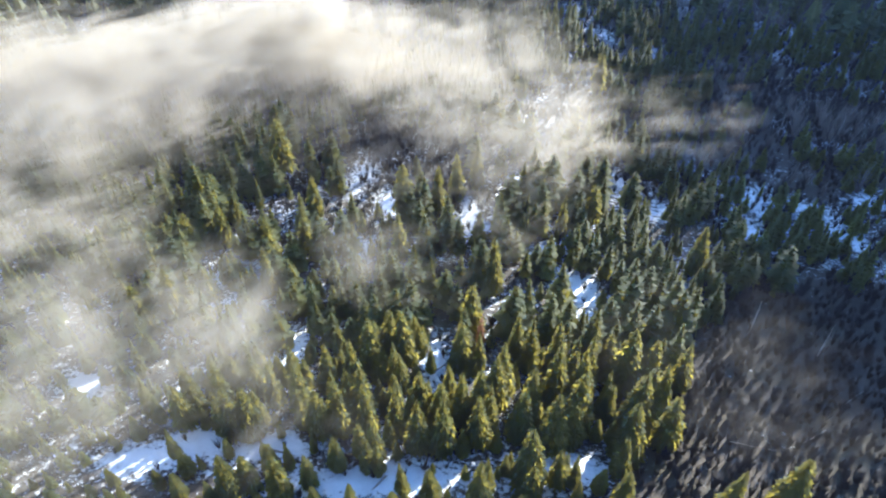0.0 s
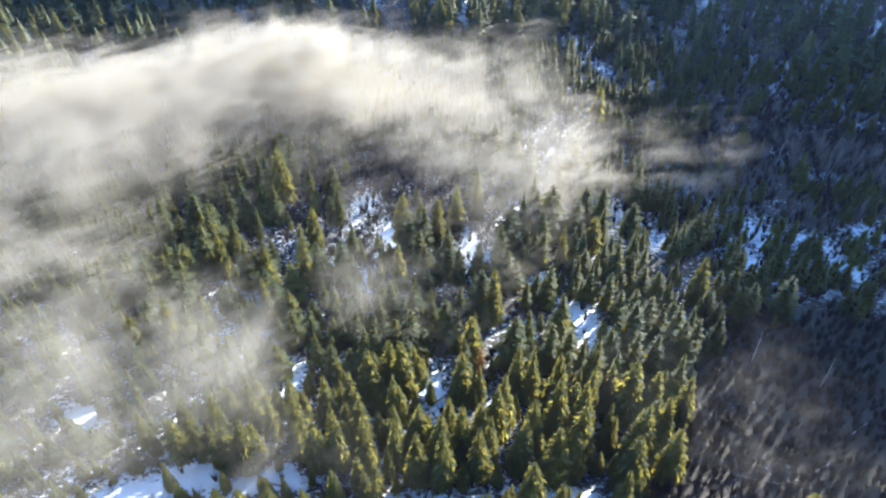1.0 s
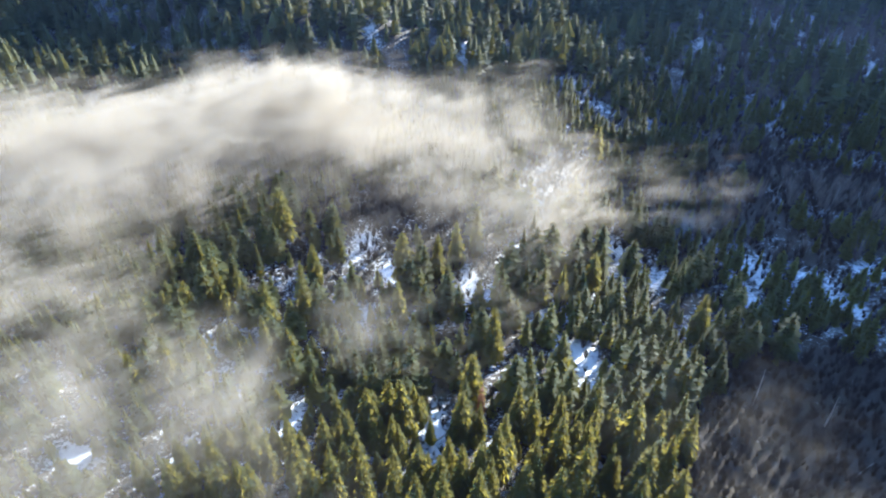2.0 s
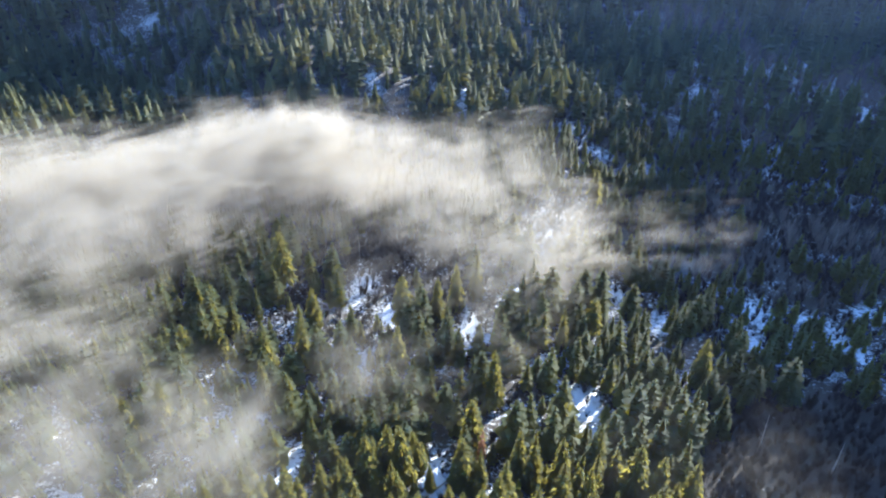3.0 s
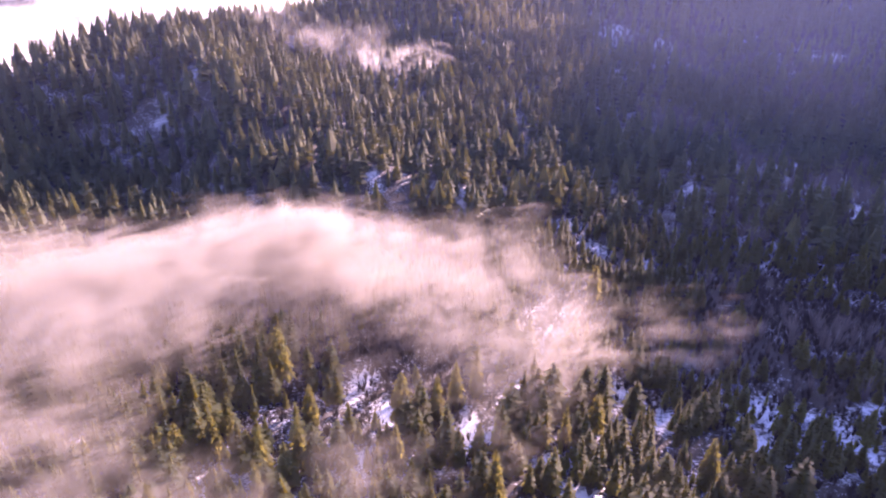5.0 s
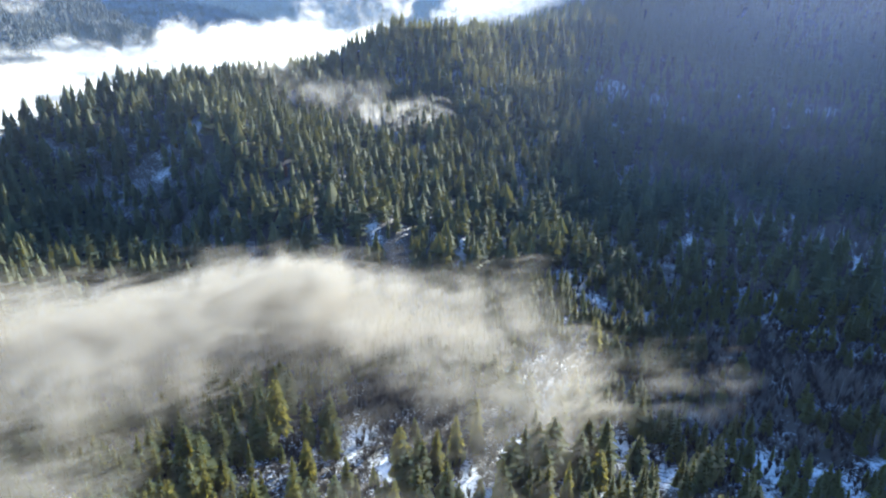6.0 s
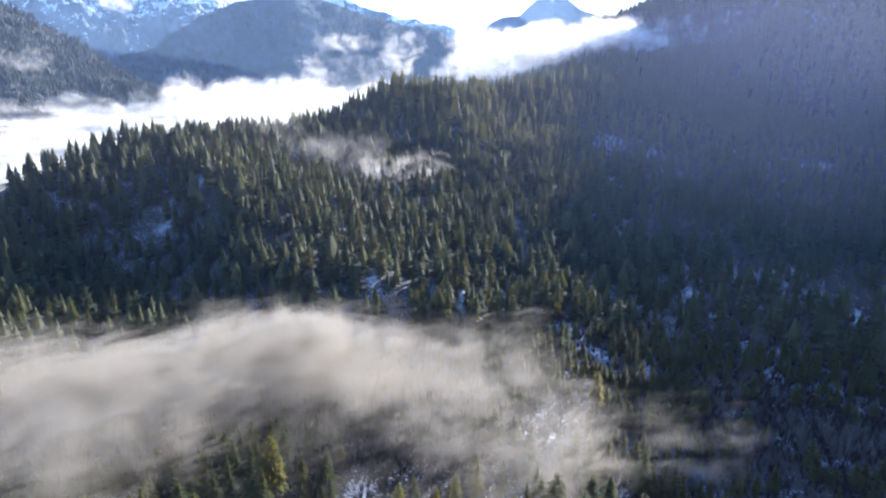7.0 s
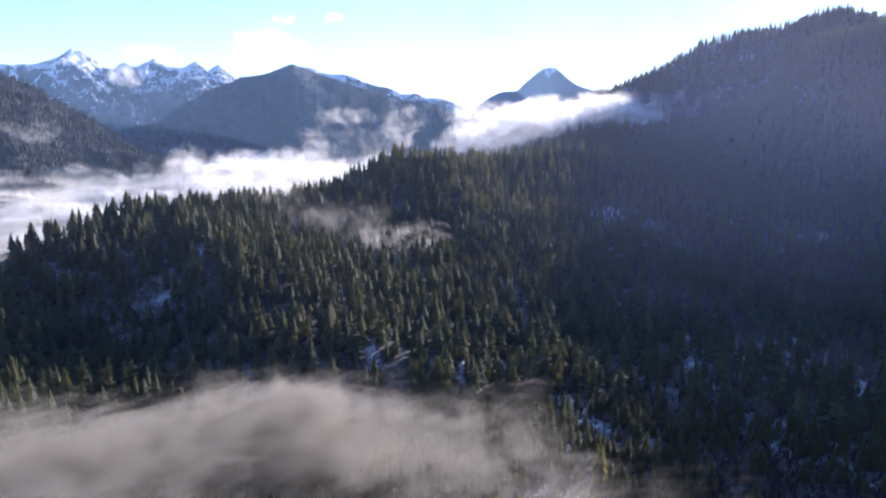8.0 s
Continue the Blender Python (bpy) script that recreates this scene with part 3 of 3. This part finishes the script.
def build_grey_wood():
    models = [bare_arrays(16, g2, 0.02) for _ in range(4)]
    x, y, g = scatter(60, 700, 190, 1300, 6.0, 19)
    keep = (g.rand(x.size) < 0.8 * grey_wood(x, y)) & (np.abs(x) < 40 + y * 0.72)
    x, y = x[keep], y[keep]
    plant("leafless_wood", "grey leafless trees on the shaded mountainside", models, x, y, g.uniform(8, 17, x.size), 20, GREY_TWIG)


build_grey_wood()


# ---- dead trees, snags and fallen logs ----
RUSTY = mesh_of("crown", *crown_arrays(20, 9, rng, 0.13, 0.08, 3, 0.2, 0.7), RUST)


def limb_arrays(length, r0, r1, sides=7, bend=0.0, rng=rng):
    """A tapered, slightly crooked stick along +z."""
    vs, fs, rings = [], [], 6
    for k in range(rings):
        f = k / (rings - 1)
        r = r0 + (r1 - r0) * f
        ox, oy = bend * math.sin(f * 3.0) + rng.uniform(-0.3, 0.3) * r, rng.uniform(-0.3, 0.3) * r
        vs += [(ox + math.cos(6.283 * i / sides) * r, oy + math.sin(6.283 * i / sides) * r, length * f) for i in range(sides)]
    for k in range(rings - 1):
        for i in range(sides):
            a, b = k * sides + i, k * sides + (i + 1) % sides
            fs += [(a, b, b + sides), (a, b + sides, a + sides)]
    for k in (0, rings - 1):
        n = len(vs)
        vs.append((0 if k == 0 else bend * math.sin(3.0), 0, length * k / (rings - 1)))
        fs += [(k * sides + i, k * sides + (i + 1) % sides, n) for i in range(sides)]
    return np.array(vs), np.array(fs)


BARE_STEMS = [mesh_of("stem", *limb_arrays(1.0, 0.018, 0.004, 7, 0.01), DEADWOOD) for _ in range(3)]
BROKEN_BOUGHS = [mesh_of("branch", *limb_arrays(1.0, 0.02, 0.004, 5, 0.06), DEADWOOD) for _ in range(3)]


def dead_wood(name, label, category, group, m, height, limbs):
    """A bare stem with broken branches, standing or lying."""
    ob = new(name)
    ob.matrix_world = m @ Matrix.Scale(height, 4)
    new("stem", rng.choice(BARE_STEMS)).parent = ob
    for _ in range(limbs):
        b = new("branch", rng.choice(BROKEN_BOUGHS))
        b.parent = ob
        b.matrix_local = pose(0, 0, rng.uniform(0.35, 0.92), rng.uniform(55, 80), 0, rng.uniform(0, 360)) @ Matrix.Scale(rng.uniform(0.05, 0.16), 4)
    return tagged(ob, label, category, group)


def ground_at(x, y):
    return float(land(np.array(x), np.array(y)))


for x, y in [(30, 268), (52, 290), (44, 262), (58, 272), (38, 300), (66, 232), (82, 208), (110, 190), (136, 206), (96, 100), (88, 92), (74, 86), (-38, 86), (-58, 92), (-12, 78), (26, 82), (46, 132), (-2, 112)]:
    tilt = rng.uniform(84, 92)
    dead_wood("fallen_log", "weathered grey fallen log lying in thin snow", "log", "fallen logs", pose(x, y, ground_at(x, y) + 0.45, tilt, 0, rng.uniform(0, 360)), rng.uniform(8, 15), 5)
for x, y in [(150, 268), (128, 250), (172, 262), (-36, 256), (-52, 262), (-20, 268), (-72, 215), (98, 118), (84, 128), (62, 214)]:
    dead_wood("dead_tree", "bare grey dead tree standing without bark", "dead tree", "dead standing trees", pose(x, y, ground_at(x, y) - 0.2, rng.uniform(-5, 5), rng.uniform(-5, 5), 0), rng.uniform(9, 16), 14)
for x, y, h in [(14, 66.5, 9), (-128, 560, 17), (10, 124, 12)]:
    ob = new("dead_conifer")
    ob.matrix_world = pose(x, y, ground_at(x, y) - 0.2, 1, 0, 40) @ Matrix.Scale(h, 4)
    new("trunk", FIRS[0][1]).parent = ob
    new("crown", RUSTY).parent = ob
    tagged(ob, "small conifer with rust-brown dead needles", "dead tree", "rusty dead conifers")
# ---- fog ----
# near fog toned down to warm grey, holding its sunlit sheets below white
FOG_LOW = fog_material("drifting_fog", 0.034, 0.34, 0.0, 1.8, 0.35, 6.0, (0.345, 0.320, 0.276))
FOG_SEA = fog_material("valley_fog", 0.016, 0.0, -0.1, 1.5, 0.8, 3.4, (0.95, 0.94, 0.92))
FOG_WISP = fog_material("thin_wisps", 0.022, 0.15, 0.2, 2.2, 0.6, 6.0, (0.62, 0.61, 0.60))
CLOUD = fog_material("small_cloud", 0.008, 0.0, 0.1, 2.0, 0.7, 5.0, (0.95, 0.95, 0.95))
# see-through tints added for lens veil and for the blue of distance
VEIL_TINT = veil_tint_material("lens_veil_tint", (0.58, 0.60, 0.80))
FAR_TINT = veil_tint_material("distance_tint", (0.46, 0.68, 0.96))

# thick parts of the low fog bank: x, y, half width, half depth, thickness
BANK = [(-240, 296, 90, 50, 1.0), (-150, 296, 60, 36, 1.1), (-95, 334, 44, 40, 1.7), (-30, 316, 40, 30, 1.1), (20, 312, 26, 30, .5), (64, 234, 14, 9, .72), (86, 229, 15, 6, .85), (104, 227, 12, 5, .8), (-56, 345, 32, 36, .8), (48, 240, 9, 8, .3), (64, 90, 18, 14, .22),
        (-165, 235, 55, 40, .65), (-120, 262, 40, 24, .55), (-140, 188, 42, 34, .48), (-112, 150, 34, 26, .40), (-92, 122, 30, 20, .42), (-60, 122, 14, 10, .30), (-92, 96, 46, 24, .40), (-62, 76, 44, 18, .18), (-14, 138, 14, 10, .85),
        (44, 112, 10, 12, .22), (8, 240, 36, 40, .22), (-33, 276, 42, 24, .75), (-86, 244, 42, 22, .50), (-78, 128, 22, 16, .2), (-55, 110, 13, 9, .45)]
# shreds that the wind draws out of the bank: from x, y to x, y, half width, thickness
SHREDS = [(48, 340, -8, 225, 10, .5), (20, 330, -34, 214, 10, .45), (52, 296, 18, 226, 7, .45), (50, 240, 18, 158, 8, .75), (34, 225, 6, 160, 7, .65), (66, 246, 40, 205, 7, .6), (2, 240, -20, 150, 8, .35), (24, 250, -2, 185, 7, .5)]


def shreds(x, y, lines):
    total = np.zeros(np.shape(x))
    for ax, ay, bx, by, w, weight in lines:
        dx, dy = bx - ax, by - ay
        q = np.clip(((x - ax) * dx + (y - ay) * dy) / (dx * dx + dy * dy), 0, 1)
        far = np.hypot(x - ax - q * dx, y - ay - q * dy)
        total = total + weight * (1 - 0.5 * q) * np.exp(-(far / w) ** 2)
    return total


def fog_layers(name, label, x, y, floor, count, low, high, spots, share, mat, seed=0):
    """Fog as a stack of thin wavy sheets over the land, one object. Each sheet thins out along an edge of its own."""
    nu, nv = x.shape
    f0 = grid_faces(nu, nv)
    vs, fs, ts, ss = [], [], [], []
    for k in range(count):
        q = k / (count - 1)
        wx = 34 * fbm(x, y, 80, 4, seed + 7 * k) + 12 * fbm(x, y, 25, 3, seed + 7 * k + 2)
        wy = 34 * fbm(x, y, 80, 4, seed + 7 * k + 90) + 12 * fbm(x, y, 25, 3, seed + 7 * k + 95)
        thick = blobs(x + wx * 0.6, y + wy * 0.6, spots) + shreds(x + wx * 0.3, y + wy * 0.3, SHREDS)
        thick = thick * (1.0 - 0.45 * q) * (0.6 + 0.4 * smooth(0, 0.15, q))
        z = floor + low + (high - low) * q + fbm(x, y, 55, 3, seed + 5 * k) * 4
        vs.append(np.stack([x, y, z], -1).reshape(-1, 3))
        fs.append(f0 + k * nu * nv)
        ts.append(np.clip(thick, 0, 1.2).ravel())
        ss.append((share * (0.8 + 1.3 * smooth(0.45, 1.3, thick))).ravel())
    t, f = np.concatenate(ts), np.concatenate(fs)
    f = f[t[f].max(1) > 0.03]
    me = mesh_of(name, np.concatenate(vs), f, mat, True, {"thick": t, "share": np.concatenate(ss)})
    return tagged(new(name, me), label, "fog", kind="stuff")


x, y = np.meshgrid(np.arange(-360, 150, 5.0), np.arange(40, 470, 5.0))
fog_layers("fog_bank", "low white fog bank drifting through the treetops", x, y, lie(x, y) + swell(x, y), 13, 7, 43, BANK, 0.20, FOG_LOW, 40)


def build_veil_sheet():
    """An added thin sheet lifting dark tones like lens veil, higher towards the far side."""
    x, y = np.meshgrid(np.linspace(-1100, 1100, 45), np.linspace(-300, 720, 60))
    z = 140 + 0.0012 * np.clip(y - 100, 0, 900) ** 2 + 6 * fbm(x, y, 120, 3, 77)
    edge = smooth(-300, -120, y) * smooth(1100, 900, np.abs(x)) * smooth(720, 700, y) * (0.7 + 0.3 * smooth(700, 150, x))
    me = mesh_of("haze_tint_sheet", np.stack([x, y, z], -1).reshape(-1, 3), grid_faces(60, 45), VEIL_TINT, True, {"share": (0.006 + 0.022 * smooth(60, 300, y) + 0.225 * smooth(200, 400, y) * (0.22 + 0.78 * smooth(-20, 160, x))) * edge})
    tagged(new("haze_tint_sheet", me), "thin bluish see-through sheet added to veil the valley's dark tones", "haze", kind="stuff")


def build_far_tint(y0, half, x0, x1, share):
    """A blue see-through sheet that paints hazy distance over the far mountains."""
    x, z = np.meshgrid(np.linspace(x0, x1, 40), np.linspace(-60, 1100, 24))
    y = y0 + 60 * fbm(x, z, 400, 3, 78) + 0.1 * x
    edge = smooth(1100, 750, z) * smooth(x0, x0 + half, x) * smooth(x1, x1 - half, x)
    me = mesh_of("haze_tint_sheet", np.stack([x, y, z], -1).reshape(-1, 3), grid_faces(24, 40), FAR_TINT, True, {"share": share * edge})
    tagged(new("haze_tint_sheet", me), "blue see-through sheet standing for haze in front of far mountains", "haze", kind="stuff")


build_veil_sheet()
build_far_tint(1330, 300, -1700, 350, 0.035)
build_far_tint(2650, 400, -3200, 600, 0.075)
build_far_tint(3430, 500, -3600, 300, 0.06)
build_far_tint(3560, 500, -300, 1900, 0.22)


def fog_curtains(name, label, centre, half, slices, share, mat, seed, flat=1.0, category="fog"):
    """A bank of fog as upright slices one behind the other, thinning out to all sides."""
    u, w = np.meshgrid(np.linspace(-1, 1, 60), np.linspace(-1, 1, 30), indexing="ij")
    c = np.array(centre, float)
    away = np.array([c[0], c[1], 0]) / math.hypot(c[0], c[1])
    side = np.array([away[1], -away[0], 0])
    f0 = grid_faces(60, 30)
    vs, fs, ts = [], [], []
    for k in range(slices):
        q = (k + 0.5) / slices * 2 - 1
        bend = fbm(u * 3 + 7 * k, w * 2, 1.0, 3, seed + k)
        p = c + side * (u[..., None] * half[0]) + away * ((q + 0.25 * bend)[..., None] * half[1]) + np.array([0, 0, 1.0]) * (w[..., None] * half[2])
        r = np.sqrt(u ** 2 + q ** 2 * 0.6 + (w / flat) ** 2) + 0.34 * fbm(u * half[0], w * half[2], half[2] * 0.7, 5, seed + 3 * k)
        vs.append(p.reshape(-1, 3))
        fs.append(f0 + k * 1800)
        ts.append(smooth(1.0, 0.35, r).ravel() * 1.2)
    t, f = np.concatenate(ts), np.concatenate(fs)
    f = f[t[f].max(1) > 0.01]
    me = mesh_of(name, np.concatenate(vs), f, mat, True, {"thick": t, "share": np.full(len(t), share)})
    return tagged(new(name, me), label, category, kind="stuff")


# the sea of fog in the valley behind the hill
SEA = "bright white fog filling the valley behind the hill"
fog_curtains("valley_fog", SEA, (-950, 1420, 58), (850, 260, 88), 5, 0.6, FOG_SEA, 61)
fog_curtains("valley_fog", SEA, (-330, 1560, 84), (400, 200, 90), 5, 0.6, FOG_SEA, 71)
fog_curtains("valley_fog", SEA, (-700, 1020, 40), (430, 160, 85), 5, 0.55, FOG_SEA, 65)
fog_curtains("valley_fog", "sunlit fog rolling over the saddle", (215, 1640, 205), (230, 110, 82), 5, 0.7, FOG_SEA, 81)
fog_curtains("valley_fog", "sunlit fog rolling over the saddle", (390, 1740, 238), (190, 90, 62), 5, 0.7, FOG_SEA, 83)
fog_curtains("valley_fog", "sunlit fog rolling over the saddle", (90, 1580, 165), (120, 80, 62), 4, 0.6, FOG_SEA, 85)
PLUME = "torn plume of mist rising from the valley fog"
fog_curtains("fog_plume", PLUME, (-295, 1650, 160), (52, 30, 78), 4, 0.30, FOG_WISP, 91)
fog_curtains("fog_plume", PLUME, (-225, 1690, 232), (95, 30, 28), 4, 0.26, FOG_WISP, 92)
fog_curtains("fog_plume", PLUME, (-96, 1750, 205), (62, 30, 66), 4, 0.28, FOG_WISP, 93)
fog_curtains("fog_plume", PLUME, (-180, 1700, 170), (130, 40, 60), 3, 0.12, FOG_WISP, 94)
fog_curtains("fog_plume", "small puff of mist above the valley fog", (-561, 1600, 128), (60, 40, 52), 4, 0.35, FOG_WISP, 98)
fog_curtains("fog_wisp", "thin wisp of mist over the wooded hill", (-46, 812, 88), (70, 36, 34), 5, 0.24, FOG_WISP, 95)
fog_curtains("fog_wisp", "faint shred of mist over the wooded hill", (-140, 830, 106), (120, 40, 40), 4, 0.08, FOG_WISP, 96)
fog_curtains("fog_wisp", "faint shred of mist over the wooded hill", (-102, 900, 112), (30, 20, 22), 4, 0.08, FOG_WISP, 99)
fog_curtains("fog_wisp", "thin mist drifting over the crest of the hill", (-280, 872, 128), (190, 34, 30), 4, 0.10, FOG_WISP, 111)
fog_curtains("fog_wisp", "thin mist drifting over the crest of the hill", (-175, 1020, 124), (110, 40, 38), 4, 0.14, FOG_WISP, 113)
fog_curtains("fog_wisp", "thin wisps of mist on the mountainside", (-900, 1500, 196), (130, 40, 34), 4, 0.30, FOG_WISP, 97)
fog_curtains("fog_wisp", "thin wisps of mist on the mountainside", (-940, 1500, 150), (50, 30, 26), 3, 0.30, FOG_WISP, 117)
CALM = "small white cloud in a pale blue sky"
fog_curtains("small_cloud", "small white cloud clinging to a snowy peak", (-1552, 3550, 419), (125, 60, 62), 4, 0.35, CLOUD, 101, category="cloud")
fog_curtains("small_cloud", "thin white cloud behind a snowy peak", (-1680, 4250, 585), (230, 60, 85), 4, 0.25, CLOUD, 105, category="cloud")
fog_curtains("small_cloud", CALM, (-1044, 4350, 630), (330, 80, 140), 4, 0.35, CLOUD, 103, category="cloud")
fog_curtains("small_cloud", "tiny white cloud in a pale blue sky", (-666, 4500, 811), (85, 40, 44), 3, 0.45, CLOUD, 107, category="cloud")
fog_curtains("small_cloud", "tiny white cloud in a pale blue sky", (-946, 4400, 792), (105, 40, 40), 3, 0.45, CLOUD, 109, category="cloud")
